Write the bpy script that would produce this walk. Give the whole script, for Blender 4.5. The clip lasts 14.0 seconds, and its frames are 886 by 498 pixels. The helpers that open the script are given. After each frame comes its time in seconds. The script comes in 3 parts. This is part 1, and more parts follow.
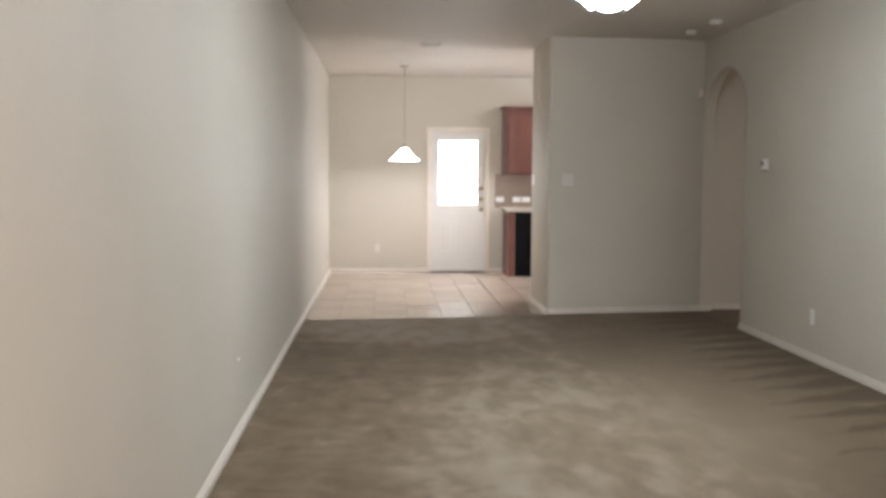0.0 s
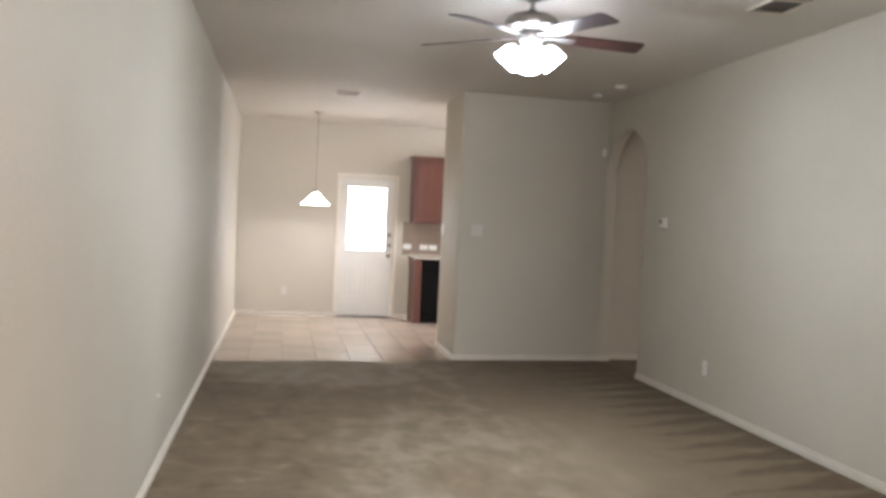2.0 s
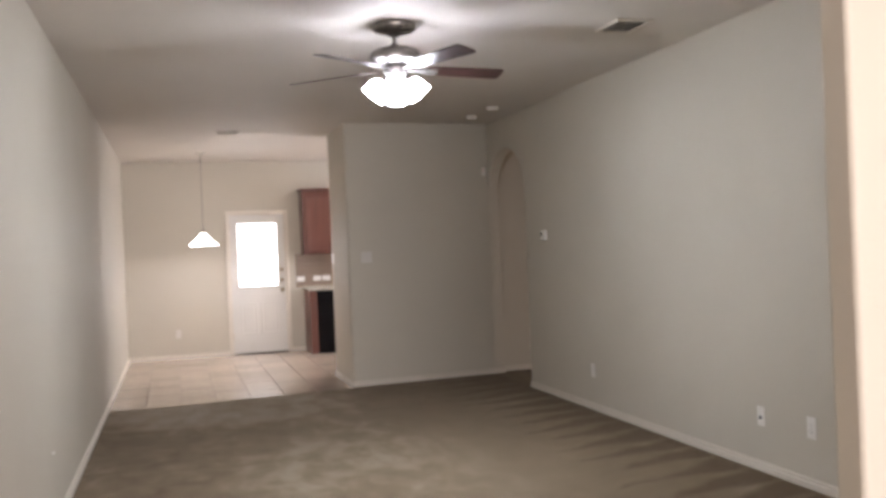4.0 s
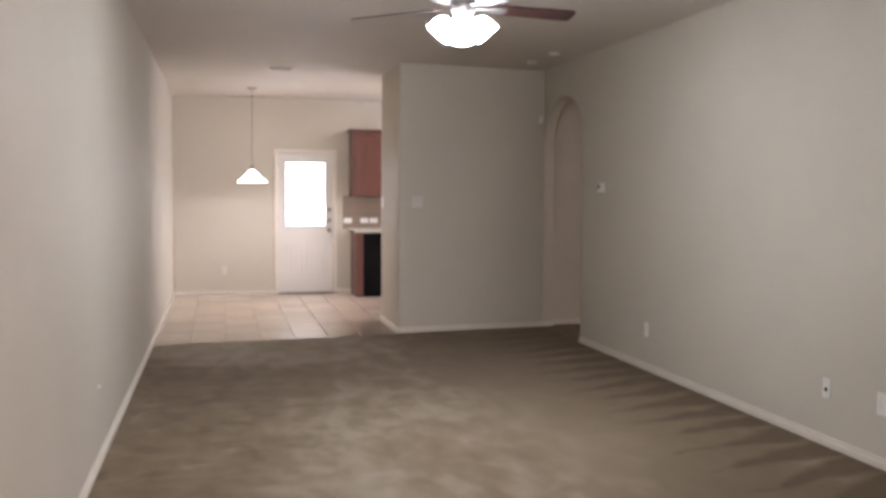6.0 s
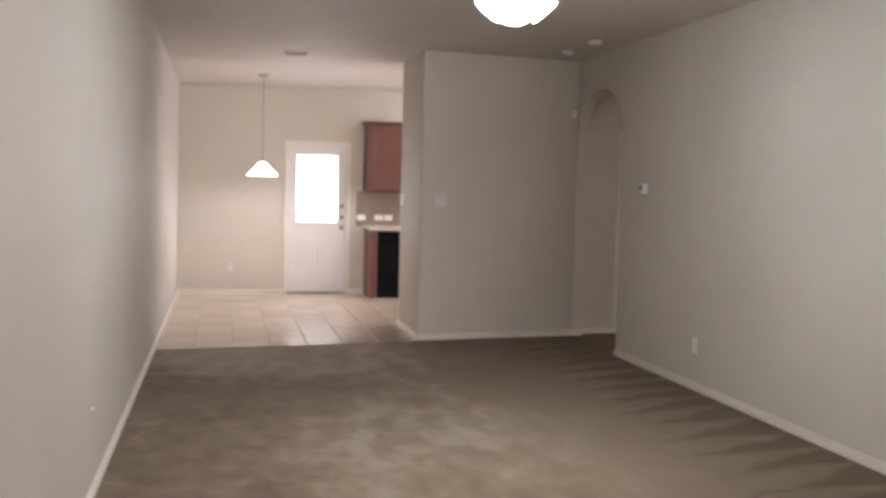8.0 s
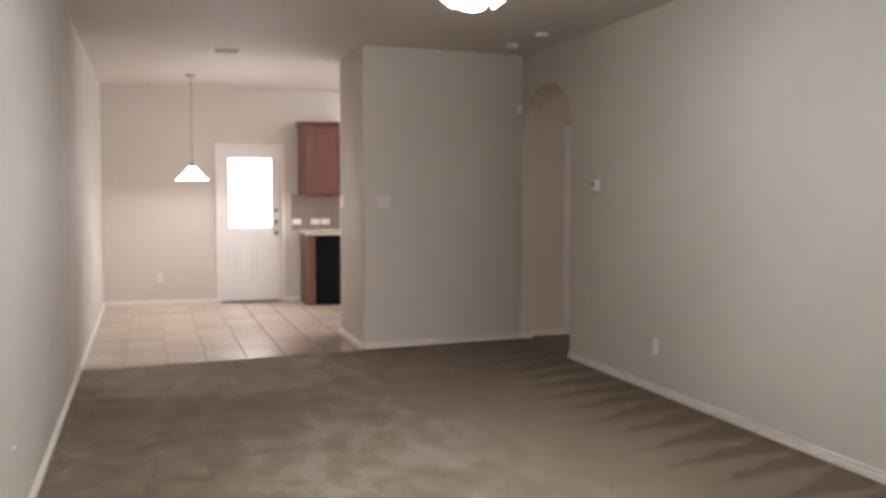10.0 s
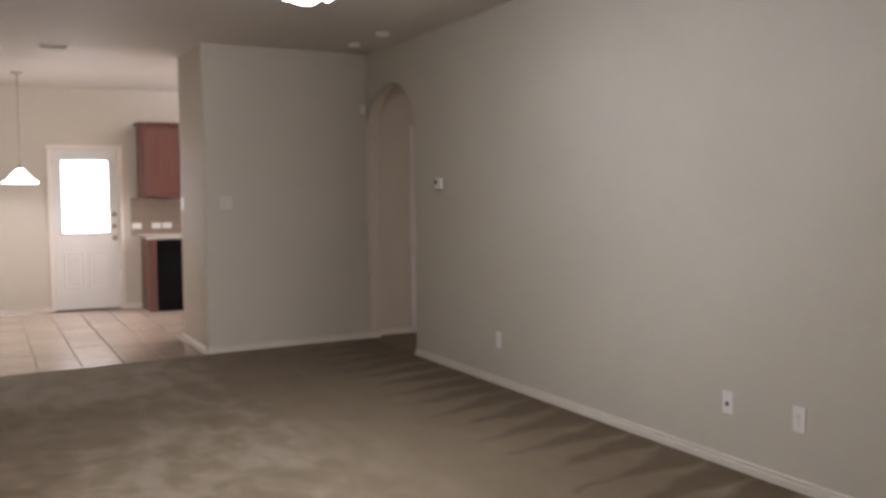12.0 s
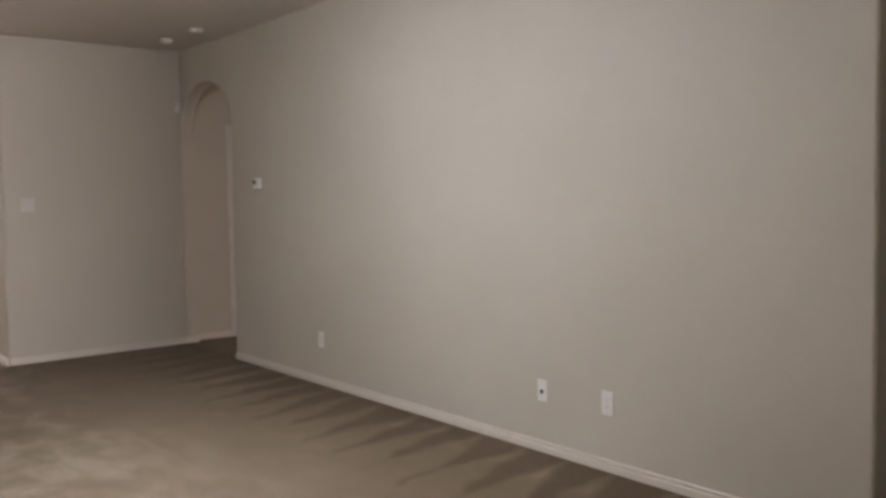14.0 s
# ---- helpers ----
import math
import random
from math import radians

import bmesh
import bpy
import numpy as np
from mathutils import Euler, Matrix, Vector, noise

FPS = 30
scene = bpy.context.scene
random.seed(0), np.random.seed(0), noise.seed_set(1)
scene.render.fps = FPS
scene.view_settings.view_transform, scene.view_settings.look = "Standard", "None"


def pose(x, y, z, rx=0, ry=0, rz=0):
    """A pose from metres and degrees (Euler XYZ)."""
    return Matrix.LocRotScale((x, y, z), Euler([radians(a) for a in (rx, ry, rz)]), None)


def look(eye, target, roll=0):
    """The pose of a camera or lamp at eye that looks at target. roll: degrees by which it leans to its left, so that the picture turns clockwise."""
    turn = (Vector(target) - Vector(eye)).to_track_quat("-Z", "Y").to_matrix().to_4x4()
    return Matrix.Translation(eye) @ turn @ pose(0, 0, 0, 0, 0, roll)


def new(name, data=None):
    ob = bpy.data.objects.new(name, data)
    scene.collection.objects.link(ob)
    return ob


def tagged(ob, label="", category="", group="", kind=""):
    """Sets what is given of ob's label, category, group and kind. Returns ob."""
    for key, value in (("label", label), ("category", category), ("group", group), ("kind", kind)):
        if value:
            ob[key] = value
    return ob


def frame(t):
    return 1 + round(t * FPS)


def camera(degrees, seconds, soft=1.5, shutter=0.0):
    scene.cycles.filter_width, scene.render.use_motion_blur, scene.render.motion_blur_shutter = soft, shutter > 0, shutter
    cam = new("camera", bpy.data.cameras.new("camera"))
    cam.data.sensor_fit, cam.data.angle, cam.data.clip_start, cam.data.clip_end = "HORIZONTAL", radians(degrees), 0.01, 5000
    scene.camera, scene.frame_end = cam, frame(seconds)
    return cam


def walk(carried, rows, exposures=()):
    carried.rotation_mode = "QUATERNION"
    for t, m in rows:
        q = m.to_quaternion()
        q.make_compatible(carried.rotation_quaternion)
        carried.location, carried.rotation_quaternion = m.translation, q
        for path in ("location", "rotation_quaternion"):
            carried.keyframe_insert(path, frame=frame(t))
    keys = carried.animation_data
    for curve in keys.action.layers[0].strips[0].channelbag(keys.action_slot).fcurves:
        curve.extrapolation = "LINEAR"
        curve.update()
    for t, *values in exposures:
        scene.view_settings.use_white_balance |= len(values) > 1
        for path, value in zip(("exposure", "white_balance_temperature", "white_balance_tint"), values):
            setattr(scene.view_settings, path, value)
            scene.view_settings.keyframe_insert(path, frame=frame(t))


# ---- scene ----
cam = camera(50.0, 14.0, soft=3.4)
PATH = [
    (0, (0.786, 0.073, 1.407), (0.907, 2.062, 1.247), 0.3),
    (0.5, (0.647, 0.192, 1.407), (1.013, 2.151, 1.242), 1.6),
    (1, (0.566, 0.189, 1.401), (0.962, 2.14, 1.207), 2.4),
    (1.5, (0.595, 0.087, 1.42), (0.991, 2.043, 1.285), 0.8),
    (2, (0.628, -0.122, 1.407), (0.962, 1.849, 1.351), 2.6),
    (2.5, (0.652, -0.263, 1.407), (0.993, 1.707, 1.384), -0.6),
    (3, (0.673, -0.319, 1.41), (1.094, 1.636, 1.437), -2.2),
    (3.2, (0.689, -0.333, 1.431), (1.167, 1.609, 1.449), -1.9),
    (5.3, (0.65, -0.264, 1.426), (1.21, 1.655, 1.388), -2.4),
    (5.5, (0.651, -0.236, 1.425), (1.171, 1.694, 1.367), -1.8),
    (6, (0.639, -0.106, 1.438), (1.093, 1.838, 1.32), 0.3),
    (6.5, (0.594, 0.063, 1.45), (1.032, 2.01, 1.318), 0.5),
    (7, (0.607, 0.216, 1.447), (1.038, 2.165, 1.321), 1.1),
    (9.5, (0.533, 0.999, 1.46), (1.067, 2.921, 1.327), 0.7),
    (10, (0.539, 1.003, 1.453), (1.131, 2.909, 1.329), 0.1),
    (10.5, (0.551, 1.004, 1.445), (1.21, 2.888, 1.322), -0.2),
    (11, (0.559, 0.971, 1.421), (1.295, 2.827, 1.306), -0.3),
    (11.5, (0.565, 0.957, 1.409), (1.375, 2.782, 1.297), -0.1),
    (12, (0.609, 0.972, 1.406), (1.485, 2.766, 1.29), -0.5),
    (12.5, (0.624, 0.973, 1.381), (1.573, 2.73, 1.266), -1.0),
    (13, (0.677, 0.978, 1.379), (1.699, 2.693, 1.261), -1.1),
    (13.5, (0.639, 0.959, 1.391), (1.752, 2.616, 1.272), -0.9),
    (14, (0.597, 0.94, 1.379), (1.792, 2.54, 1.265), -0.8),
]
EXPOSURES = [
    (0, 0.17, 6080, 10), (0.5, 0.39, 6150, 12), (1.0, 0.37, 6150, 12), (1.5, 0.35, 6150, 12), (2.0, 0.16, 6150, 10), (2.5, 0.04, 6190, 13),
    (3.0, -0.03, 6250, 14), (5.5, 0.00, 6330, 18), (7.0, 0.02, 6290, 18), (9.5, 0.05, 6230, 18), (10.5, 0.03, 6290, 18), (11.5, -0.13, 6330, 18),
    (12.5, -0.30, 6390, 18), (13.0, -0.48, 6390, 18), (13.5, -0.12, 6390, 18), (14.0, 0.04, 6330, 18),
]
walk(cam, [(t, look(eye, target, roll)) for t, eye, target, roll in PATH], EXPOSURES)

# ---- plan, in metres ----
W = 4.02            # right wall
H = 2.75            # ceiling
YK = 13.50          # back wall
XB = 2.400          # left face of the kitchen block
YB0, YB1 = 9.445, 9.63   # front face of the block at its two ends
YBB = 10.515         # back face of the block
ARCH0, ARCH1, SPRING, RISE = 8.512, 9.625, 1.98, 0.435
YH = 9.75           # far wall of the hall beyond the arch
YE = 2.81           # near end of the right wall
XJ, YJ = 2.38, 1.88  # corner of the entry wall
XE = 4.4            # side of the entry
XK = 5.6            # kitchen's far side
T = 0.12

# ---- light ----
world = bpy.data.worlds.new("world")
scene.world = world
world.use_nodes = True
sky = world.node_tree.nodes.new("ShaderNodeTexSky")
sky.sky_type = "NISHITA"
sky.sun_disc = False
sky.sun_elevation = radians(50)
sky.sun_rotation = radians(200)
bg = world.node_tree.nodes["Background"]
world.node_tree.links.new(sky.outputs[0], bg.inputs[0])
bg.inputs[1].default_value = 0.1


def window_light(name, m, w, h, watts, col):
    d = bpy.data.lights.new(name, "AREA")
    d.shape, d.size, d.size_y, d.energy, d.color = "RECTANGLE", w, h, watts, col
    ob = new(name, d)
    ob.matrix_world = m
    return ob


FAN_GLOW, FAN_WATTS, PENDANT_GLOW, PENDANT_WATTS, DOOR_GLOW = 26.0, 43.0, 13.0, 29.0, 8.0
window_light("kitchen_window_light", look((XK - 0.02, 12.2, 1.55), (0, 12.2, 1.3)), 1.4, 1.1, 80, (0.95, 0.95, 1.0))
# added lamp: stands in for the unseen source of the hall's warm light
window_light("hall_standin_light", look((4.40, 5.10, 0.95), (4.32, 8.2, 0.0)), 0.32, 0.9, 17, (1.0, 0.77, 0.60))
window_light("entry_window_light", look((1.95, -3.17, 1.5), (1.95, 0, 1.45)), 1.5, 1.7, 340, (1.0, 0.925, 0.89))


# ---- materials ----
def mat(name, col, rough=0.6, metal=0.0, var=0.08, scale=6.0, bump=0.0, bscale=200.0, dist=0.002, emit=0.0, ecol=None):
    m = bpy.data.materials.new(name)
    m.use_nodes = True
    t = m.node_tree
    b = t.nodes["Principled BSDF"]
    b.inputs["Roughness"].default_value = rough
    b.inputs["Metallic"].default_value = metal
    co = t.nodes.new("ShaderNodeTexCoord")
    n = t.nodes.new("ShaderNodeTexNoise")
    n.inputs["Scale"].default_value = scale
    n.inputs["Detail"].default_value = 5
    t.links.new(co.outputs["Object"], n.inputs["Vector"])
    r = t.nodes.new("ShaderNodeValToRGB")
    r.color_ramp.elements[0].position, r.color_ramp.elements[1].position = 0.3, 0.7
    r.color_ramp.elements[0].color = (*[c * (1 - var) for c in col], 1)
    r.color_ramp.elements[1].color = (*[min(1, c * (1 + var)) for c in col], 1)
    t.links.new(n.outputs["Fac"], r.inputs["Fac"])
    t.links.new(r.outputs["Color"], b.inputs["Base Color"])
    if bump:
        k = t.nodes.new("ShaderNodeTexNoise")
        k.inputs["Scale"].default_value = bscale
        k.inputs["Detail"].default_value = 3
        t.links.new(co.outputs["Object"], k.inputs["Vector"])
        p = t.nodes.new("ShaderNodeBump")
        p.inputs["Strength"].default_value = bump
        p.inputs["Distance"].default_value = dist
        t.links.new(k.outputs["Fac"], p.inputs["Height"])
        t.links.new(p.outputs["Normal"], b.inputs["Normal"])
    if emit:
        b.inputs["Emission Color"].default_value = (*(ecol or col), 1)
        b.inputs["Emission Strength"].default_value = emit
    return m


def node(t, kind, **values):
    n = t.nodes.new(kind)
    for k, v in values.items():
        n.inputs[int(k[1:])].default_value = v
    return n


def calc(t, op, a, b=None, c=None):
    """A math node; a, b and c are sockets or numbers."""
    n = t.nodes.new("ShaderNodeMath")
    n.operation = op
    for i, v in enumerate((a, b, c)):
        if v is None:
            continue
        if isinstance(v, (int, float)):
            n.inputs[i].default_value = v
        else:
            t.links.new(v, n.inputs[i])
    return n.outputs[0]


def wall_material(name, col, size=26.0, strength=0.35):
    """Painted drywall with a knock-down texture: flat raised islands, slightly uneven paint."""
    m = mat(name, col, rough=0.62, var=0.025, scale=1.3)
    t = m.node_tree
    b = t.nodes["Principled BSDF"]
    co = t.nodes.new("ShaderNodeTexCoord")
    a = node(t, "ShaderNodeTexNoise")
    a.inputs["Scale"].default_value, a.inputs["Detail"].default_value, a.inputs["Roughness"].default_value = size, 4, 0.55
    t.links.new(co.outputs["Object"], a.inputs["Vector"])
    r = t.nodes.new("ShaderNodeValToRGB")
    r.color_ramp.elements[0].position, r.color_ramp.elements[1].position = 0.47, 0.56
    t.links.new(a.outputs["Fac"], r.inputs["Fac"])
    f = node(t, "ShaderNodeTexNoise")
    f.inputs["Scale"].default_value, f.inputs["Detail"].default_value = 180, 2
    t.links.new(co.outputs["Object"], f.inputs["Vector"])
    h = calc(t, "MULTIPLY_ADD", f.outputs["Fac"], 0.25, r.outputs["Color"])
    p = t.nodes.new("ShaderNodeBump")
    p.inputs["Strength"].default_value, p.inputs["Distance"].default_value = strength, 0.0012
    t.links.new(h, p.inputs["Height"])
    t.links.new(p.outputs["Normal"], b.inputs["Normal"])
    return m


def carpet_material():
    """Cut-pile carpet: brushed light and dark strokes, darker sweeps that run out from the right wall, fine tufts."""
    m = bpy.data.materials.new("carpet")
    m.use_nodes = True
    t = m.node_tree
    b = t.nodes["Principled BSDF"]
    b.inputs["Roughness"].default_value = 0.95
    b.inputs["Specular IOR Level"].default_value = 0.1
    b.inputs["Sheen Weight"].default_value = 0.10
    b.inputs["Sheen Tint"].default_value = (1.0, 0.88, 0.76, 1)
    b.inputs["Sheen Roughness"].default_value = 0.45
    co = t.nodes.new("ShaderNodeTexCoord").outputs["Object"]
    xyz = t.nodes.new("ShaderNodeSeparateXYZ")
    t.links.new(co, xyz.inputs[0])
    x, y = xyz.outputs[0], xyz.outputs[1]

    def noise_at(scale, detail, rot=0.0, stretch=(1, 1, 1), distort=0.0):
        mp = t.nodes.new("ShaderNodeMapping")
        mp.inputs["Rotation"].default_value = (0, 0, radians(rot))
        mp.inputs["Scale"].default_value = stretch
        t.links.new(co, mp.inputs["Vector"])
        n = t.nodes.new("ShaderNodeTexNoise")
        n.inputs["Scale"].default_value, n.inputs["Detail"].default_value, n.inputs["Distortion"].default_value = scale, detail, distort
        t.links.new(mp.outputs[0], n.inputs["Vector"])
        return n.outputs["Fac"]

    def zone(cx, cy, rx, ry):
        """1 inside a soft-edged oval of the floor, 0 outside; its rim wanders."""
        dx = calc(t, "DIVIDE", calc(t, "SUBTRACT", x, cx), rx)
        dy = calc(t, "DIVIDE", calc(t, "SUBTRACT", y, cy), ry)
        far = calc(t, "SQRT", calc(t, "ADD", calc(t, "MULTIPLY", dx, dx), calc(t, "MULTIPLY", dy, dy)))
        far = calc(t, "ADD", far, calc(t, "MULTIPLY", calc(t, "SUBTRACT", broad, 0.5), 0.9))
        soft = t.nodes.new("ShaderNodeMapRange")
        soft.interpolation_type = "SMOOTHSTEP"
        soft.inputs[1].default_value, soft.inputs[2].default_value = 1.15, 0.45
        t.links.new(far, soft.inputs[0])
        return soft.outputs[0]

    broad = noise_at(1.2, 3, stretch=(1, 0.6, 1), distort=0.5)
    strokes = noise_at(2.7, 4, rot=38, stretch=(1.35, 0.7, 1), distort=0.6)
    arcs = noise_at(3.2, 5, rot=-8, stretch=(1.0, 1.45, 1), distort=1.3)
    blotch = noise_at(5.5, 5, stretch=(1, 0.6, 1), distort=0.4)
    wob = noise_at(1.7, 2)
    # sweeps of the vacuum cleaner: wedges that start at the right wall and narrow away from it
    away = calc(t, "SUBTRACT", W, x)
    along = calc(t, "MULTIPLY_ADD", away, 0.32, y)
    along = calc(t, "MULTIPLY_ADD", wob, 0.30, along)
    tri = calc(t, "DIVIDE", calc(t, "PINGPONG", along, 0.17), 0.17)
    reach = calc(t, "MULTIPLY_ADD", blotch, 1.3, 0.25)
    wedge = calc(t, "SUBTRACT", calc(t, "SUBTRACT", 1.12, calc(t, "DIVIDE", away, reach)), tri)
    wedge = calc(t, "MULTIPLY", calc(t, "MULTIPLY", wedge, 2.6), calc(t, "GREATER_THAN", away, 0.0))
    wedge_n = t.nodes.new("ShaderNodeClamp")
    t.links.new(wedge, wedge_n.inputs[0])
    # parts of the floor: pale middle, dark brushed side, smooth stretch, dark end, light painted in at the edge by the
    # tiles
    middle, side, calm = zone(1.75, 5.0, 1.15, 2.6), zone(0.35, 5.6, 1.0, 3.4), zone(2.95, 6.2, 0.85, 3.2)
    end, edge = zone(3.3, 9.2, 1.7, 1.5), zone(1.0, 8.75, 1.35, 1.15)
    loud = calc(t, "SUBTRACT", 1.0, calc(t, "MULTIPLY", calm, 0.65))
    v = calc(t, "MULTIPLY", calc(t, "SUBTRACT", broad, 0.5), 0.45)
    v = calc(t, "MULTIPLY_ADD", calc(t, "SUBTRACT", blotch, 0.5), 0.55, v)
    v = calc(t, "MULTIPLY_ADD", calc(t, "MULTIPLY", calc(t, "SUBTRACT", strokes, 0.5), calc(t, "MULTIPLY_ADD", middle, 0.42, 0.20)), 1.0, v)
    v = calc(t, "MULTIPLY_ADD", calc(t, "MULTIPLY", calc(t, "SUBTRACT", arcs, 0.5), calc(t, "MULTIPLY_ADD", side, 0.50, 0.12)), 1.0, v)
    v = calc(t, "MULTIPLY_ADD", v, loud, 0.825)
    v = calc(t, "MULTIPLY_ADD", middle, 0.08, v)
    # grazing light from the back door and dining area, put into the pile's colour
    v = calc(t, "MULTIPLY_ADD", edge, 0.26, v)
    v = calc(t, "MULTIPLY_ADD", side, -0.05, v)
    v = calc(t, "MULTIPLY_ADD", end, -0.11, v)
    v = calc(t, "MULTIPLY_ADD", wedge_n.outputs[0], -0.33, v)
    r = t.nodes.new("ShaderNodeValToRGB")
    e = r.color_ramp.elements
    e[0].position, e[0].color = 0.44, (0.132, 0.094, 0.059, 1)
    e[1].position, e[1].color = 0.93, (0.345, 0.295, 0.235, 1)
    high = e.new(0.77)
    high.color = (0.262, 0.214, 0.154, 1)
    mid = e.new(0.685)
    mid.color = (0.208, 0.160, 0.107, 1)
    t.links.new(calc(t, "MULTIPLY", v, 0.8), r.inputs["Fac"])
    tuft = noise_at(260, 3)
    mix = t.nodes.new("ShaderNodeMixRGB")
    mix.blend_type = "MULTIPLY"
    mix.inputs[0].default_value = 0.55
    ramp2 = t.nodes.new("ShaderNodeValToRGB")
    ramp2.color_ramp.elements[0].position, ramp2.color_ramp.elements[1].position = 0.32, 0.62
    ramp2.color_ramp.elements[0].color = (0.55, 0.52, 0.48, 1)
    t.links.new(tuft, ramp2.inputs["Fac"])
    t.links.new(r.outputs["Color"], mix.inputs[1])
    t.links.new(ramp2.outputs["Color"], mix.inputs[2])
    t.links.new(mix.outputs[0], b.inputs["Base Color"])
    p = t.nodes.new("ShaderNodeBump")
    p.inputs["Strength"].default_value, p.inputs["Distance"].default_value = 0.6, 0.006
    t.links.new(tuft, p.inputs["Height"])
    t.links.new(p.outputs["Normal"], b.inputs["Normal"])
    return m


def tile_material():
    """Glazed beige floor tile, each a little different, mottled, with an uneven gloss."""
    m = mat("floor_tile", (0.485, 0.388, 0.308), rough=0.3, var=0.10, scale=9)
    t = m.node_tree
    b = t.nodes["Principled BSDF"]
    base = b.inputs["Base Color"].links[0].from_socket
    info = t.nodes.new("ShaderNodeObjectInfo")
    hsv = t.nodes.new("ShaderNodeHueSaturation")
    t.links.new(calc(t, "MULTIPLY_ADD", info.outputs["Random"], 0.16, 0.92), hsv.inputs["Value"])
    t.links.new(base, hsv.inputs["Color"])
    t.links.new(hsv.outputs[0], b.inputs["Base Color"])
    n = node(t, "ShaderNodeTexNoise")
    n.inputs["Scale"].default_value = 14
    t.links.new(calc(t, "MULTIPLY_ADD", n.outputs["Fac"], 0.10, 0.11), b.inputs["Roughness"])
    return m


def wood_material(name, dark, light, rough=0.38):
    """Stained wood with upright grain."""
    m = mat(name, light, rough=rough)
    t = m.node_tree
    b = t.nodes["Principled BSDF"]
    co = t.nodes.new("ShaderNodeTexCoord")
    mp = t.nodes.new("ShaderNodeMapping")
    mp.inputs["Scale"].default_value = (14, 14, 0.9)
    t.links.new(co.outputs["Object"], mp.inputs["Vector"])
    n = node(t, "ShaderNodeTexNoise")
    n.inputs["Scale"].default_value, n.inputs["Detail"].default_value, n.inputs["Distortion"].default_value = 2.6, 6, 0.7
    t.links.new(mp.outputs[0], n.inputs["Vector"])
    r = t.nodes.new("ShaderNodeValToRGB")
    r.color_ramp.elements[0].position, r.color_ramp.elements[1].position = 0.3, 0.72
    r.color_ramp.elements[0].color, r.color_ramp.elements[1].color = (*dark, 1), (*light, 1)
    t.links.new(n.outputs["Fac"], r.inputs["Fac"])
    t.links.new(r.outputs["Color"], b.inputs["Base Color"])
    return m


def glass_material():
    """Thin clear pane: lets light through, mirrors at the glancing angles."""
    m = bpy.data.materials.new("pane_glass")
    m.use_nodes = True
    t = m.node_tree
    t.nodes.remove(t.nodes["Principled BSDF"])
    clear = t.nodes.new("ShaderNodeBsdfTransparent")
    gloss = t.nodes.new("ShaderNodeBsdfGlossy")
    gloss.inputs["Roughness"].default_value = 0.02
    fr = t.nodes.new("ShaderNodeFresnel")
    mix = t.nodes.new("ShaderNodeMixShader")
    t.links.new(fr.outputs[0], mix.inputs[0])
    t.links.new(clear.outputs[0], mix.inputs[1])
    t.links.new(gloss.outputs[0], mix.inputs[2])
    t.links.new(mix.outputs[0], t.nodes["Material Output"].inputs[0])
    return m


def lit_glass():
    """Frosted glass round a bulb: it glows and lets about half of the bulb's light through."""
    m = mat("lit_frosted_glass", (0.95, 0.95, 1.0), 0.3, emit=FAN_GLOW, ecol=(0.90, 0.93, 1.0), var=0.01)
    t = m.node_tree
    clear = t.nodes.new("ShaderNodeBsdfTransparent")
    mix = t.nodes.new("ShaderNodeMixShader")
    mix.inputs[0].default_value = 0.74
    t.links.new(clear.outputs[0], mix.inputs[1])
    t.links.new(t.nodes["Principled BSDF"].outputs[0], mix.inputs[2])
    t.links.new(mix.outputs[0], t.nodes["Material Output"].inputs[0])
    return m


PAINT = wall_material("wall_paint", (0.517, 0.476, 0.403))
CEIL = wall_material("ceiling_paint", (0.61, 0.562, 0.508), 18.0, 0.5)
CARPET = carpet_material()
TILE = tile_material()
GROUT = mat("grout", (0.20, 0.150, 0.112), 0.95, var=0.15, scale=30)
TRIM = mat("trim_paint", (0.66, 0.607, 0.532), 0.4, var=0.03, bump=0.1, bscale=60)
DOORPAINT = mat("door_paint", (0.65, 0.63, 0.595), 0.38, var=0.03, scale=3, bump=0.08, bscale=50)
PLASTIC = mat("white_plastic", (0.80, 0.78, 0.75), 0.35, var=0.02)
SOFT = mat("aged_white_plastic", (0.75, 0.72, 0.68), 0.42, var=0.03)
DULL = mat("dulled_plastic", (0.60, 0.57, 0.53), 0.45, var=0.03)
IVORY = mat("ivory_plastic", (0.78, 0.73, 0.64), 0.4, var=0.02)
DARK = mat("dark_plastic", (0.02, 0.02, 0.02), 0.4)
CHERRY = wood_material("cherry_wood", (0.094, 0.031, 0.021), (0.132, 0.045, 0.030))
BLADE = wood_material("fan_blade_wood", (0.016, 0.008, 0.007), (0.042, 0.014, 0.011), 0.42)
BLACK = mat("black_enamel", (0.005, 0.005, 0.006), 0.2, var=0.1)
BLACK.node_tree.nodes["Principled BSDF"].inputs["Specular IOR Level"].default_value = 0.08
STONE = mat("worktop_stone", (0.44, 0.41, 0.355), 0.25, var=0.35, scale=90)
SPLASH = mat("backsplash_tile", (0.235, 0.172, 0.128), 0.3, var=0.12, scale=25)
NICKEL = mat("brushed_nickel", (0.40, 0.37, 0.34), 0.35, 1.0, var=0.06, scale=40)
PEWTER = mat("pewter_metal", (0.23, 0.215, 0.20), 0.38, 0.85, var=0.10, scale=30)
CHROME = mat("aged_brass", (0.40, 0.34, 0.26), 0.3, 1.0)
FANGLASS = lit_glass()
PENDGLASS = mat("lit_alabaster_glass", (0.95, 0.92, 0.87), 0.3, emit=PENDANT_GLOW, ecol=(1.0, 0.95, 0.88), var=0.02)
GLASS = glass_material()
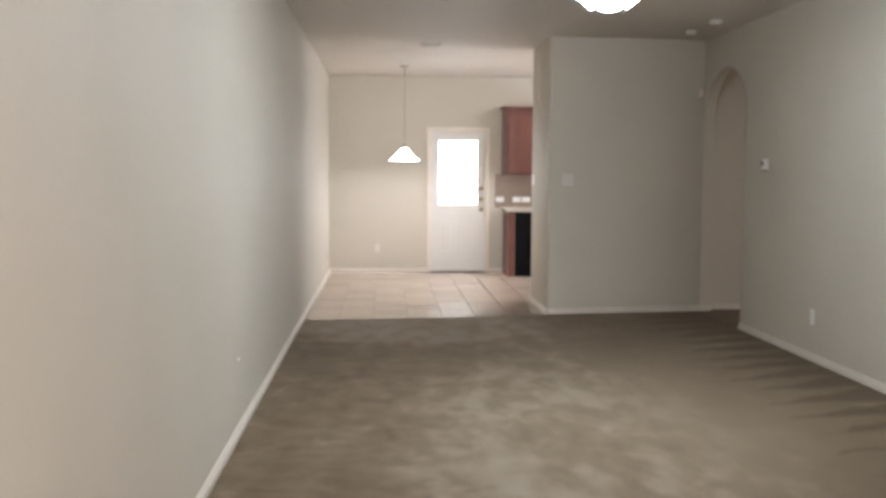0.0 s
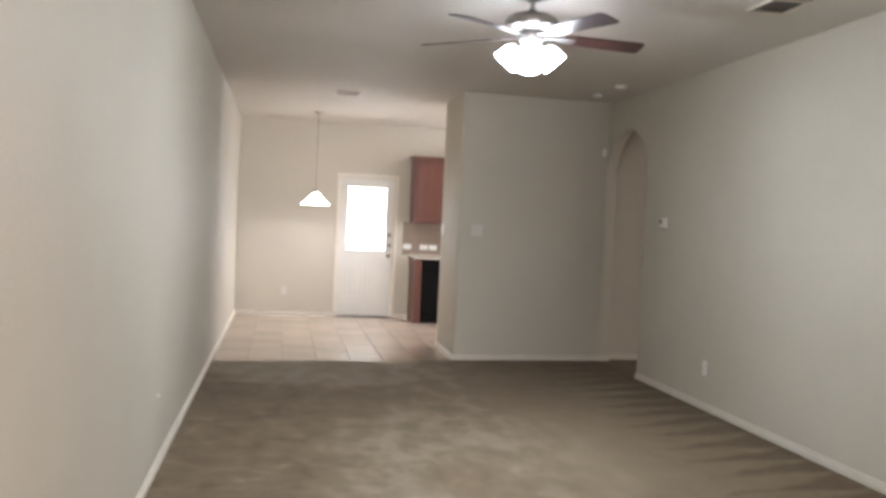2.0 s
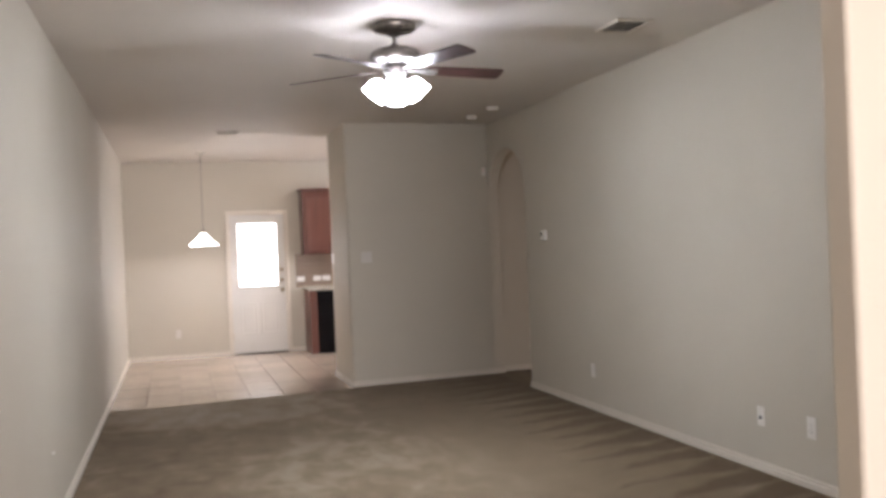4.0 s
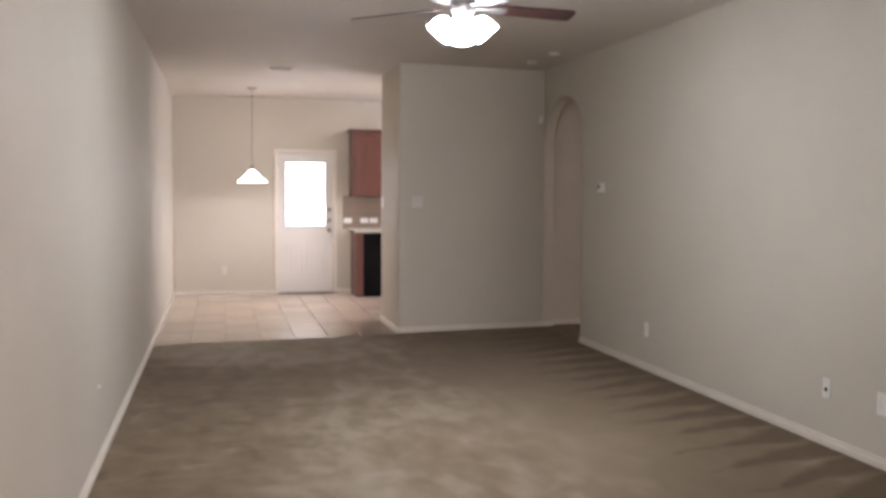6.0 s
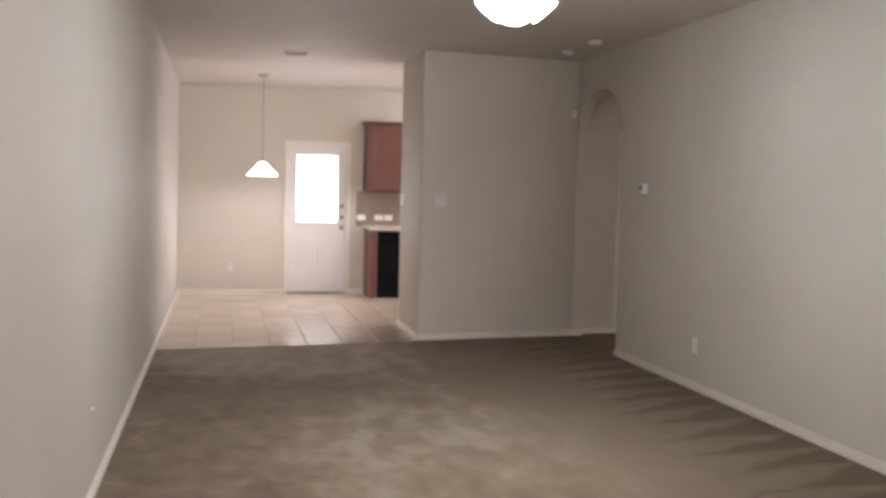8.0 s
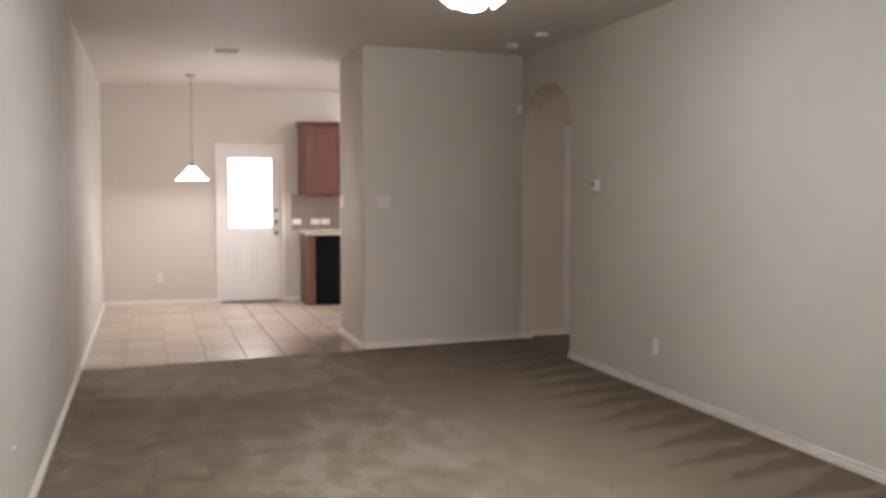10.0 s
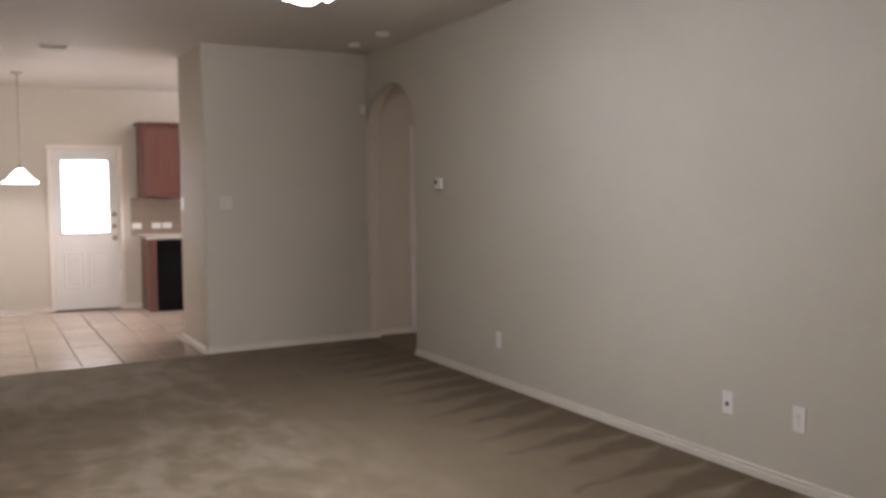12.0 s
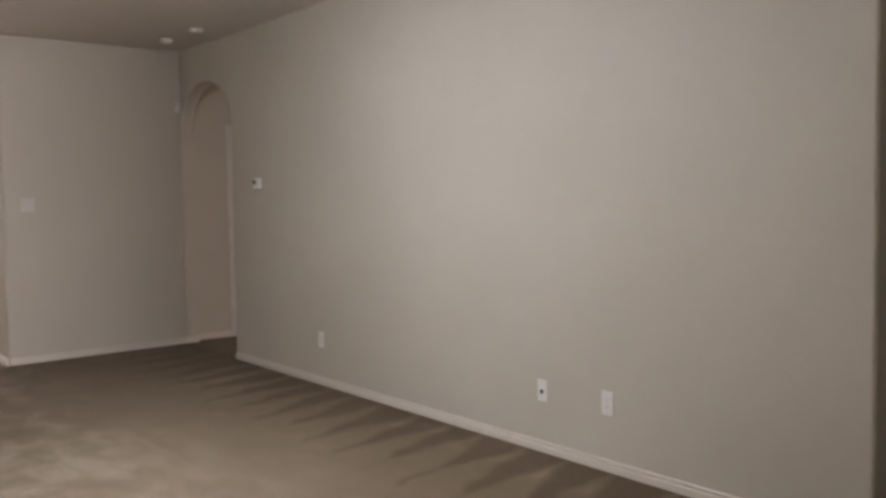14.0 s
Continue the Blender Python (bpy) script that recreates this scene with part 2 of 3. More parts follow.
DAYLIGHT = mat("daylight", (1, 1, 1), 1.0, emit=DOOR_GLOW, ecol=(1.0, 0.98, 0.95), var=0.01)
METAL_DARK = mat("dark_bronze_metal", (0.10, 0.085, 0.07), 0.45, 0.8)
LED = mat("pink_lens", (0.76, 0.62, 0.57), 0.3)


# ---- building helpers ----
def box(bm, x0, x1, y0, y1, z0, z1, bevel=0.0):
    m = Matrix.Translation(((x0 + x1) / 2, (y0 + y1) / 2, (z0 + z1) / 2)) @ Matrix.Diagonal((x1 - x0, y1 - y0, z1 - z0, 1))
    vs = bmesh.ops.create_cube(bm, size=1, matrix=m)["verts"]
    if bevel:
        es = list({e for v in vs for e in v.link_edges})
        bmesh.ops.bevel(bm, geom=es, offset=bevel, segments=2, affect="EDGES", profile=0.5)
    return bm


def boxed(x0, x1, y0, y1, z0, z1, bevel=0.0):
    return box(bmesh.new(), x0, x1, y0, y1, z0, z1, bevel)


def lathe(bm, profile, seg=32, m=Matrix.Identity(4), close=False):
    """Turn (radius, z) pairs round the z axis."""
    rings = []
    for r, z in profile:
        rings.append([bm.verts.new(m @ Vector((r * math.cos(2 * math.pi * i / seg), r * math.sin(2 * math.pi * i / seg), z))) for i in range(seg)])
    for a, b in zip(rings, rings[1:]):
        for i in range(seg):
            bm.faces.new((a[i], a[(i + 1) % seg], b[(i + 1) % seg], b[i]))
    if close:
        bm.faces.new(rings[0][::-1])
        bm.faces.new(rings[-1])
    for f in bm.faces:
        f.smooth = True
    return bm


def prism(bm, pts, up, m=Matrix.Identity(4)):
    """A flat outline raised along its local z."""
    lo = [bm.verts.new(m @ Vector((x, y, 0))) for x, y in pts]
    hi = [bm.verts.new(m @ Vector((x, y, up))) for x, y in pts]
    n = len(pts)
    bm.faces.new(lo[::-1])
    bm.faces.new(hi)
    for i in range(n):
        bm.faces.new((lo[i], lo[(i + 1) % n], hi[(i + 1) % n], hi[i]))
    return bm


def mesh_of(name, bm, material):
    bmesh.ops.recalc_face_normals(bm, faces=bm.faces[:])
    me = bpy.data.meshes.new(name)
    bm.to_mesh(me)
    bm.free()
    me.materials.append(material)
    return me


def structure(name, bm, material, label="", category=""):
    return tagged(new(name, mesh_of(name, bm, material)), label, category, kind="structure")


def thing(name, label, category, m=Matrix.Identity(4), group=""):
    ob = new(name)
    ob.empty_display_size = 0.1
    ob.matrix_basis = m
    return tagged(ob, label, category, group)


def part(name, bm, material, parent, label=""):
    ob = new(name, mesh_of(name, bm, material))
    ob.parent = parent
    return tagged(ob, label)


def bullnose(bm, pick, r=0.018):
    """Round the edges that pick(edge) names."""
    bmesh.ops.recalc_face_normals(bm, faces=bm.faces[:])
    es = [e for e in bm.edges if pick(e)]
    bmesh.ops.bevel(bm, geom=es, offset=r, segments=7, affect="EDGES", profile=0.5)
    return bm


def upright(e):
    a, b = e.verts
    return abs(a.co.x - b.co.x) < 1e-4 and abs(a.co.y - b.co.y) < 1e-4


# ---- large structure ----
YC0, YC1 = 9.09, 9.33   # the carpet's edge at the left wall and at the block
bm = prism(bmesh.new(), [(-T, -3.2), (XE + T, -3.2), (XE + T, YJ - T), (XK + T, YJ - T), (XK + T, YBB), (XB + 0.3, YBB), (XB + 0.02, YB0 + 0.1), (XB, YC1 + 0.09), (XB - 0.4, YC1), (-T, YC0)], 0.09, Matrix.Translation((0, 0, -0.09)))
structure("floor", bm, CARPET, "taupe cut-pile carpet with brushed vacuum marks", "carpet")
structure("subfloor", boxed(-T, XK + T, YC0 - 0.6, YK + T, -0.12, -0.0115), GROUT, "brown grout bed under the floor tiles", "floor")
structure("ceiling", boxed(-T, XK + T, -3.2, YK + T, H, H + 0.12), CEIL, "beige textured drywall ceiling", "ceiling")
structure("wall_left", boxed(-T, 0, -3.2, YK, 0, H), PAINT, "beige knock-down textured wall", "wall")

DX0, DX1, DZ = 1.418, 2.200, 1.992
bm = boxed(-T, DX0, YK, YK + T, 0, H)
box(bm, DX1, XK + T, YK, YK + T, 0, H)
box(bm, DX0, DX1, YK, YK + T, DZ, H)
structure("wall_back", bm, PAINT, "beige textured wall round the back door", "wall")

BULL = [(XB + 0.032 * (1 - math.cos(a)), YB0 + 0.034 - 0.032 * math.sin(a)) for a in (0, 0.26, 0.52, 0.79, 1.05, 1.31, 1.57)]   # rounded corner bead
bm = prism(bmesh.new(), BULL + [(W + 0.03, YB1), (W + 0.03, YH), (XK, YH), (XK, YBB), (XB, YBB)], H)
bullnose(bm, lambda e: upright(e) and abs(e.verts[0].co.x - XB) < 1e-3, 0.022)
structure("wall_block", bm, PAINT, "beige wall block with rounded corners beside the kitchen", "wall")

pts = [(YE, 0), (ARCH0, 0), (ARCH0, SPRING)]
rad = (ARCH1 - ARCH0) / 2
for i in range(1, 24):
    a = math.pi * (1 - i / 24)
    pts.append((ARCH0 + rad + rad * math.cos(a), SPRING + RISE * math.sin(a)))
pts += [(ARCH1, SPRING), (ARCH1, 0), (9.80, 0), (9.80, H), (YE, H)]
m = Matrix(((0, 0, 1, W), (1, 0, 0, 0), (0, 1, 0, 0), (0, 0, 0, 1)))
bm = prism(bmesh.new(), pts, T, m)


def arch_edge(e):
    a, b = e.verts[0].co, e.verts[1].co
    if abs(a.x - b.x) > 1e-4:
        return False
    in_arch = all(ARCH0 - 1e-3 <= v.y <= ARCH1 + 1e-3 and v.z < H - 0.1 for v in (a, b)) and not (abs(a.z) < 1e-4 and abs(b.z) < 1e-4)
    if upright(e) and abs(a.y - ARCH1) < 1e-3:
        return False
    return in_arch or (upright(e) and abs(a.y - YE) < 1e-3)


bullnose(bm, arch_edge, 0.018)
structure("wall_right", bm, PAINT, "beige textured wall with an arched opening", "wall")

bm = boxed(XJ, XK, YJ - T, YJ, 0, H)
bullnose(bm, lambda e: upright(e) and abs(e.verts[0].co.x - XJ) < 1e-3, 0.02)
structure("wall_entry", bm, PAINT, "cream textured entry wall with rounded corners", "wall")
structure("wall_entry_side", boxed(XE, XE + T, -3.2, YJ - T, 0, H), PAINT, "beige side wall of the entry", "wall")
bm = boxed(-T, 1.15, -3.32, -3.2, 0, H)
box(bm, 2.75, XE + T, -3.32, -3.2, 0, H)
box(bm, 1.15, 2.75, -3.32, -3.2, 2.4, H)
box(bm, 1.15, 2.75, -3.32, -3.2, 0, 0.6)
structure("wall_front", bm, PAINT, "beige wall round the front window", "wall")

bm = boxed(XK, XK + T, 1.80, 11.5, 0, H)
box(bm, XK, XK + T, 12.9, YK, 0, H)
box(bm, XK, XK + T, 11.5, 12.9, 0, 1.0)
box(bm, XK, XK + T, 11.5, 12.9, 2.1, H)
structure("wall_side", bm, PAINT, "beige outer wall with the kitchen window", "wall")
# unseen end of the hall; its opening is added to hold the hall lamp
bm = boxed(W + T, 4.22, 5.0, 5.12, 0, H)
box(bm, 4.58, XK, 5.0, 5.12, 0, H)
box(bm, 4.22, 4.58, 5.0, 5.12, 0, 0.47)
box(bm, 4.22, 4.58, 5.0, 5.12, 1.43, H)
structure("wall_hall", bm, PAINT, "beige unseen wall that ends the side hall, with an added narrow opening", "wall")

BASE = [(0, -0.005), (0.016, -0.005), (0.016, 0.031), (0.012, 0.034), (0.002, 0.036), (0.002, 0.043), (0.010, 0.046), (0.011, 0.050), (0.005, 0.057), (0, 0.057)]


def baseboard(x0, y0, x1, y1):
    """A moulded baseboard; the room lies to its left on the way from the first point to the second."""
    way = Vector((x1 - x0, y1 - y0, 0))
    u = way.normalized()
    inward = Vector((-u.y, u.x, 0))
    m = Matrix((( inward.x, 0, u.x, x0), (inward.y, 0, u.y, y0), (0, 1, 0, 0), (0, 0, 0, 1)))
    structure("baseboard", prism(bmesh.new(), BASE, way.length, m), TRIM, "cream moulded baseboard", "baseboard")


baseboard(0, YK, 0, -3.2)
baseboard(DX0 - 0.053, YK, 0, YK)
baseboard(2.45, YK, DX1 + 0.053, YK)
baseboard(W - 0.002, YB1, XB + 0.01, YB0)
baseboard(XB, YB0 + 0.005, XB, YBB)
baseboard(W, YE + 0.01, W, ARCH0 - 0.01)
baseboard(W + T, ARCH1, W - 0.01, ARCH1)
baseboard(4.525, YH, W + T, YH)
baseboard(XK, YJ, XK, 5.0)
baseboard(XE, YJ - T, XJ, YJ - T)
baseboard(XJ, YJ - T, XJ, YJ)
baseboard(XJ, YJ, XK, YJ)

# ---- kitchen ceiling lamp, out of sight behind the block ----
kl = thing("kitchen_lamp", "long white kitchen ceiling lamp", "ceiling lamp", pose(3.9, 12.2, H))
part("housing", boxed(-0.62, 0.62, -0.16, 0.16, -0.035, -0.0005, 0.006), PLASTIC, kl)
part("diffuser", boxed(-0.60, 0.60, -0.14, 0.14, -0.085, -0.0355, 0.012), mat("lit_diffuser", (0.95, 0.95, 0.93), 0.4, emit=37.0, ecol=(1.0, 0.96, 0.92)), kl, "lit white diffuser")

# ---- hall door seen through the arch: casing and slab ----
d2 = tagged(new("door_2"), "cream painted hall door with a flat casing", "door", kind="structure")
HX0, HX1 = 4.525, 5.40
part("casing", boxed(HX0, HX0 + 0.06, YH - 0.018, YH - 0.0005, 0, 2.09, 0.004), DOORPAINT, d2)
part("casing", boxed(HX1 - 0.06, HX1, YH - 0.018, YH - 0.0005, 0, 2.09, 0.004), DOORPAINT, d2)
part("casing", boxed(HX0 + 0.06, HX1 - 0.06, YH - 0.018, YH - 0.0005, 2.03, 2.09, 0.004), TRIM, d2)
part("slab", boxed(HX0 + 0.062, HX1 - 0.062, YH - 0.008, YH - 0.0005, 0.01, 2.028), DOORPAINT, d2)


# ---- back door ----
def back_door():
    d = tagged(new("door_1"), "white back door with a bright half window", "door", kind="structure")
    y = YK + 0.038
    GX0, GX1, GZ0, GZ1 = 1.534, 2.086, 0.960, 1.860
    x0, x1 = DX0 + 0.012, DX1 - 0.012
    bm = boxed(x0, GX0, y, y + 0.044, 0.012, DZ - 0.013)
    box(bm, GX1, x1, y, y + 0.044, 0.012, DZ - 0.013)
    box(bm, GX0, GX1, y, y + 0.044, 0.012, GZ0)
    box(bm, GX0, GX1, y, y + 0.044, GZ1, 2.022)
    slab = part("slab", bm, DOORPAINT, d)
    # window with its raised frame
    f = 0.028
    bm = boxed(GX0 - f, GX0 + 0.006, y - 0.014, y + 0.002, GZ0 - f, GZ1 + f, 0.004)
    box(bm, GX1 - 0.006, GX1 + f, y - 0.014, y + 0.002, GZ0 - f, GZ1 + f, 0.004)
    box(bm, GX0 + 0.006, GX1 - 0.006, y - 0.013, y + 0.002, GZ0 - f, GZ0 + 0.006, 0.004)
    box(bm, GX0 + 0.006, GX1 - 0.006, y - 0.013, y + 0.002, GZ1 - 0.006, GZ1 + f, 0.004)
    part("window_frame", bm, DOORPAINT, d)
    pane = part("pane", boxed(GX0, GX1, y + 0.016, y + 0.024, GZ0, GZ1), GLASS, d, "clear glass pane with bright daylight")
    pane.visible_shadow = False
    # two raised panels under the window
    for a, b in ((GX0 + 0.005, 1.782), (1.832, GX1 - 0.005)):
        bm = bmesh.new()
        rings = []
        for inset, dy in ((0, 0.0005), (0.012, -0.0035), (0.035, 0.0), (0.060, -0.0025)):
            rings.append([bm.verts.new((px, y + dy, pz)) for px, pz in ((a + inset, 0.27 + inset), (b - inset, 0.27 + inset), (b - inset, 0.73 - inset), (a + inset, 0.73 - inset))])
        for p, q in zip(rings, rings[1:]):
            for i in range(4):
                bm.faces.new((p[i], p[(i + 1) % 4], q[(i + 1) % 4], q[i]))
        bm.faces.new(rings[-1])
        part("panel", bm, DOORPAINT, d)
    # locks and knob
    turn = Matrix.Rotation(radians(90), 4, "X")
    for z in (1.188, 1.034):
        part("deadbolt", lathe(bmesh.new(), [(0.0, 0.0), (0.031, 0.0), (0.031, 0.010), (0.026, 0.016), (0.012, 0.018), (0.011, 0.034), (0.0, 0.035)], 20, Matrix.Translation((2.146, y, z)) @ turn), CHROME, d, "aged metal deadbolt")
    part("door_handle", lathe(bmesh.new(), [(0.0, 0.0), (0.032, 0.0), (0.032, 0.008), (0.012, 0.014), (0.012, 0.034), (0.026, 0.046), (0.027, 0.060), (0.018, 0.070), (0.0, 0.072)], 24, Matrix.Translation((2.146, y, 0.892)) @ turn), CHROME, d, "aged metal door knob")
    # jamb, casing, stop and threshold
    for a, b in ((DX0 - 0.002, DX0 + 0.010), (DX1 - 0.010, DX1 + 0.002)):
        part("jamb", boxed(a, b, YK - 0.004, YK + T, 0, DZ), TRIM, d)
    part("jamb", boxed(DX0 + 0.010, DX1 - 0.010, YK - 0.004, YK + T, DZ - 0.011, DZ + 0.002), TRIM, d)
    for a, b in ((DX0 - 0.053, DX0 - 0.002), (DX1 + 0.002, DX1 + 0.053)):
        bm = boxed(a, b, YK - 0.016, YK - 0.0005, 0, DZ - 0.006, 0.004)
        box(bm, a + 0.012, b - 0.018, YK - 0.021, YK - 0.012, 0.001, DZ - 0.007, 0.003)
        part("casing", bm, TRIM, d)
    bm = boxed(DX0 - 0.053, DX1 + 0.053, YK - 0.016, YK - 0.0005, DZ - 0.0055, DZ + 0.051, 0.004)
    part("casing", bm, TRIM, d)
    part("threshold", boxed(DX0 + 0.011, DX1 - 0.011, YK - 0.02, YK + T, -0.003, 0.011, 0.003), METAL_DARK, d, "dark metal threshold")
    for z in (0.25, 1.05, 1.82):
        part("hinge", boxed(DX0 + 0.004, DX0 + 0.016, YK + 0.012, YK + 0.022, z - 0.045, z + 0.045, 0.002), CHROME, d)


back_door()
structure("backdrop", boxed(-1.5, 5.2, YK + 2.2, YK + 2.25, -0.5, 4.0), DAYLIGHT, "bright overexposed daylight outside", "backdrop")


# ---- kitchen ----
def cabinet_door(bm, x0, x1, z0, z1, y):
    """A framed door with a recessed panel, facing -y."""
    s = 0.058
    box(bm, x0, x0 + s, y - 0.02, y, z0, z1, 0.003)
    box(bm, x1 - s, x1, y - 0.02, y, z0, z1, 0.003)
    box(bm, x0 + s, x1 - s, y - 0.02, y, z0, z0 + s, 0.003)
    box(bm, x0 + s, x1 - s, y - 0.02, y, z1 - s, z1, 0.003)
    box(bm, x0 + s - 0.002, x1 - s + 0.002, y - 0.005, y - 0.001, z0 + s - 0.002, z1 - s + 0.002)
    return bm


def upper_cabinet():
    X0, X1, Z0, Z1, D = 2.428, 3.25, 1.385, 2.278, 0.31
    c = thing("upper_cabinet", "cherry-stained wooden wall cabinet with crown moulding", "cabinet", pose(X0, YK, Z0))
    w, h = X1 - X0, Z1 - Z0
    part("body", boxed(0, w, -D, -0.001, 0, h), CHERRY, c)
    part("door", cabinet_door(bmesh.new(), 0.042, w / 2 - 0.002 + 0.12, 0.022, h - 0.030, -D - 0.001), CHERRY, c)
    part("door", cabinet_door(bmesh.new(), w / 2 + 0.002 + 0.12, w - 0.012, 0.022, h - 0.030, -D - 0.001), CHERRY, c)
    bm = bmesh.new()
    for k, (o, z0, z1) in enumerate(((0.012, h, h + 0.014), (0.024, h + 0.014, h + 0.026), (0.038, h + 0.026, h + 0.040))):
        box(bm, -o, w + 0.0, -D - 0.02 - o, -0.001, z0 + 0.0005, z1, 0.003)
    part("crown_moulding", bm, CHERRY, c)


def base_cabinet():
    c = thing("base_cabinet", "cherry-stained wooden end panel of the kitchen counter", "cabinet", pose(2.450, YK, 0))
    part("end_panel", boxed(0, 0.03, -0.585, -0.02, -0.004, 0.876, 0.002), CHERRY, c)
    part("face_frame", boxed(-0.001, 0.097, -0.604, -0.5855, -0.004, 0.876, 0.003), CHERRY, c)


def dishwasher():
    c = thing("dishwasher", "black built-in dishwasher under the worktop", "dishwasher", pose(2.548, YK, 0))
    part("tub", boxed(0.004, 0.594, -0.56, -0.03, 0.10, 0.868), BLACK, c)
    part("door", boxed(0.002, 0.596, -0.600, -0.5605, 0.115, 0.735, 0.006), BLACK, c)
    part("control_panel", boxed(0.002, 0.596, -0.606, -0.5605, 0.740, 0.868, 0.006), BLACK, c)
    part("handle", boxed(0.10, 0.50, -0.622, -0.6065, 0.752, 0.772, 0.005), BLACK, c)
    part("kick_plate", boxed(0.004, 0.594, -0.592, -0.5615, -0.004, 0.112), BLACK, c)


upper_cabinet()
base_cabinet()
dishwasher()
wt = thing("worktop", "pale speckled stone worktop with a rounded edge", "worktop", pose(2.424, YK, 0.878))
part("slab", boxed(0, 0.95, -0.63, -0.012, 0, 0.034, 0.007), STONE, wt)
part("upstand", boxed(0.0, 0.95, -0.030, -0.012, 0.0345, 0.05, 0.002), STONE, wt)

sp = tagged(new("backsplash"), "brown glazed tile backsplash above the worktop", "backsplash", kind="structure")
sp.matrix_basis = pose(2.338, YK, 0.912)
tm = mesh_of("splash_tile", boxed(0, 0.1535, -0.009, -0.002, 0, 0.1535, 0.0015), SPLASH)
part("grout_bed", boxed(0, 1.09, -0.004, -0.0005, 0, 0.480), GROUT, sp)
for i in range(7):
    for k in range(3):
        o = new("splash_tile", tm)
        o.parent = sp
        o.location = (0.001 + i * 0.1555, 0, 0.014 + k * 0.1555)


# ---- plates, sensors and vents ----
def plate(name, label, category, m, w=0.072, h=0.116, face="outlet", material=SOFT, group=""):
    """A wall plate in its own plane: it lies on y = 0 and faces -y."""
    p = thing(name, label, category, m, group)
    part("cover", boxed(-w / 2, w / 2, -0.0065, -0.0005, -h / 2, h / 2, 0.0025), material, p)
    if face == "outlet":
        for z in (-0.02, 0.02):
            s = part("socket", boxed(-0.017, 0.017, -0.0085, -0.006, z - 0.014, z + 0.014, 0.002), material, p)
            bm = boxed(-0.0075, -0.0055, -0.0092, -0.0084, z - 0.002, z + 0.007)
            box(bm, 0.0055, 0.0075, -0.0092, -0.0084, z - 0.002, z + 0.007)
            box(bm, -0.002, 0.002, -0.0092, -0.0084, z - 0.010, z - 0.006)
            part("slot", bm, DARK, s)
        part("screw", lathe(bmesh.new(), [(0, 0), (0.003, 0), (0.003, 0.0012), (0, 0.0015)], 10, Matrix.Translation((0, -0.006, 0)) @ Matrix.Rotation(radians(90), 4, "X")), NICKEL, p)
    elif face == "jack":
        part("connector", lathe(bmesh.new(), [(0, 0), (0.012, 0), (0.012, 0.003), (0.0075, 0.004), (0.0075, 0.010), (0, 0.0105)], 16, Matrix.Translation((0, -0.006, -0.008)) @ Matrix.Rotation(radians(90), 4, "X")), DARK, p, "dark cable connector")
        for z in (-0.042, 0.042):
            part("screw", lathe(bmesh.new(), [(0, 0), (0.003, 0), (0.003, 0.0012), (0, 0.0015)], 10, Matrix.Translation((0, -0.006, z)) @ Matrix.Rotation(radians(90), 4, "X")), NICKEL, p)
    elif face == "switch":
        n = 2 if w > 0.09 else 1
        for i in range(n):
            cx = (i - (n - 1) / 2) * 0.046
            bm = boxed(cx - 0.0165, cx + 0.0165, -0.0085, -0.006, -0.033, 0.033, 0.002)
            part("rocker", bm, material, p)
    elif face == "flat":
        n = 1
        bm = boxed(-0.035, 0.035, -0.0085, -0.006, -0.017, 0.017, 0.002)
        s = part("socket", bm, material, p)
    return p


RIGHT, BACK = -90, 0
skew = math.degrees(math.atan2(YB1 - YB0, W - XB))
G = "wall plates in the living room"
plate("wall_outlet", "white duplex outlet low on the beige wall", "outlet", pose(W, 7.03, 0.331, 0, 0, RIGHT), group=G)
plate("cable_plate", "white cable plate with a dark connector", "wall plate", pose(W, 4.65, 0.331, 0, 0, RIGHT), face="jack", group=G)
plate("wall_outlet", "white duplex outlet beside the cable plate", "outlet", pose(W, 4.178, 0.340, 0, 0, RIGHT), w=0.078, h=0.122, group=G)
plate("wall_outlet", "ivory duplex outlet on the dining wall", "outlet", pose(0.671, YK, 0.343), material=DULL)
plate("light_switch", "off-white two-gang switch plate on the beige wall", "light switch", pose(2.598, YB0 + (2.598 - XB) * math.tan(radians(skew)), 1.343, 0, 0, skew), w=0.118, face="switch", material=DULL)
plate("light_switch", "white switch plate lit by the kitchen window", "light switch", pose(XB, 10.405, 1.333, 0, 0, RIGHT), w=0.118, face="switch", material=PLASTIC)
for x in (2.406, 2.648, 2.781):
    plate("kitchen_outlet", "white outlet laid sideways in the backsplash", "outlet", pose(x, YK - 0.009, 1.034), w=0.116, h=0.072, face="flat", material=PLASTIC, group="outlets in the backsplash")


def thermostat():
    t = thing("thermostat", "white wall thermostat with a dark sensor dot", "thermostat", pose(W, 8.00, 1.490, 0, 0, RIGHT))
    part("case", boxed(-0.055, 0.055, -0.026, -0.004, -0.045, 0.045, 0.006), PLASTIC, t)
    part("wall_base", boxed(-0.058, 0.058, -0.0045, -0.0005, -0.052, 0.048, 0.001), IVORY, t)
    part("dial", lathe(bmesh.new(), [(0, 0), (0.021, 0), (0.021, 0.004), (0.017, 0.006), (0, 0.006)], 20, Matrix.Translation((-0.028, -0.0255, 0.012)) @ Matrix.Rotation(radians(90), 4, "X")), DARK, t, "dark round dial")
    part("button", boxed(0.012, 0.034, -0.0285, -0.0255, 0.0, 0.022, 0.001), IVORY, t)
    part("slider", boxed(-0.05, 0.05, -0.024, -0.006, -0.0515, -0.0465), DARK, t)


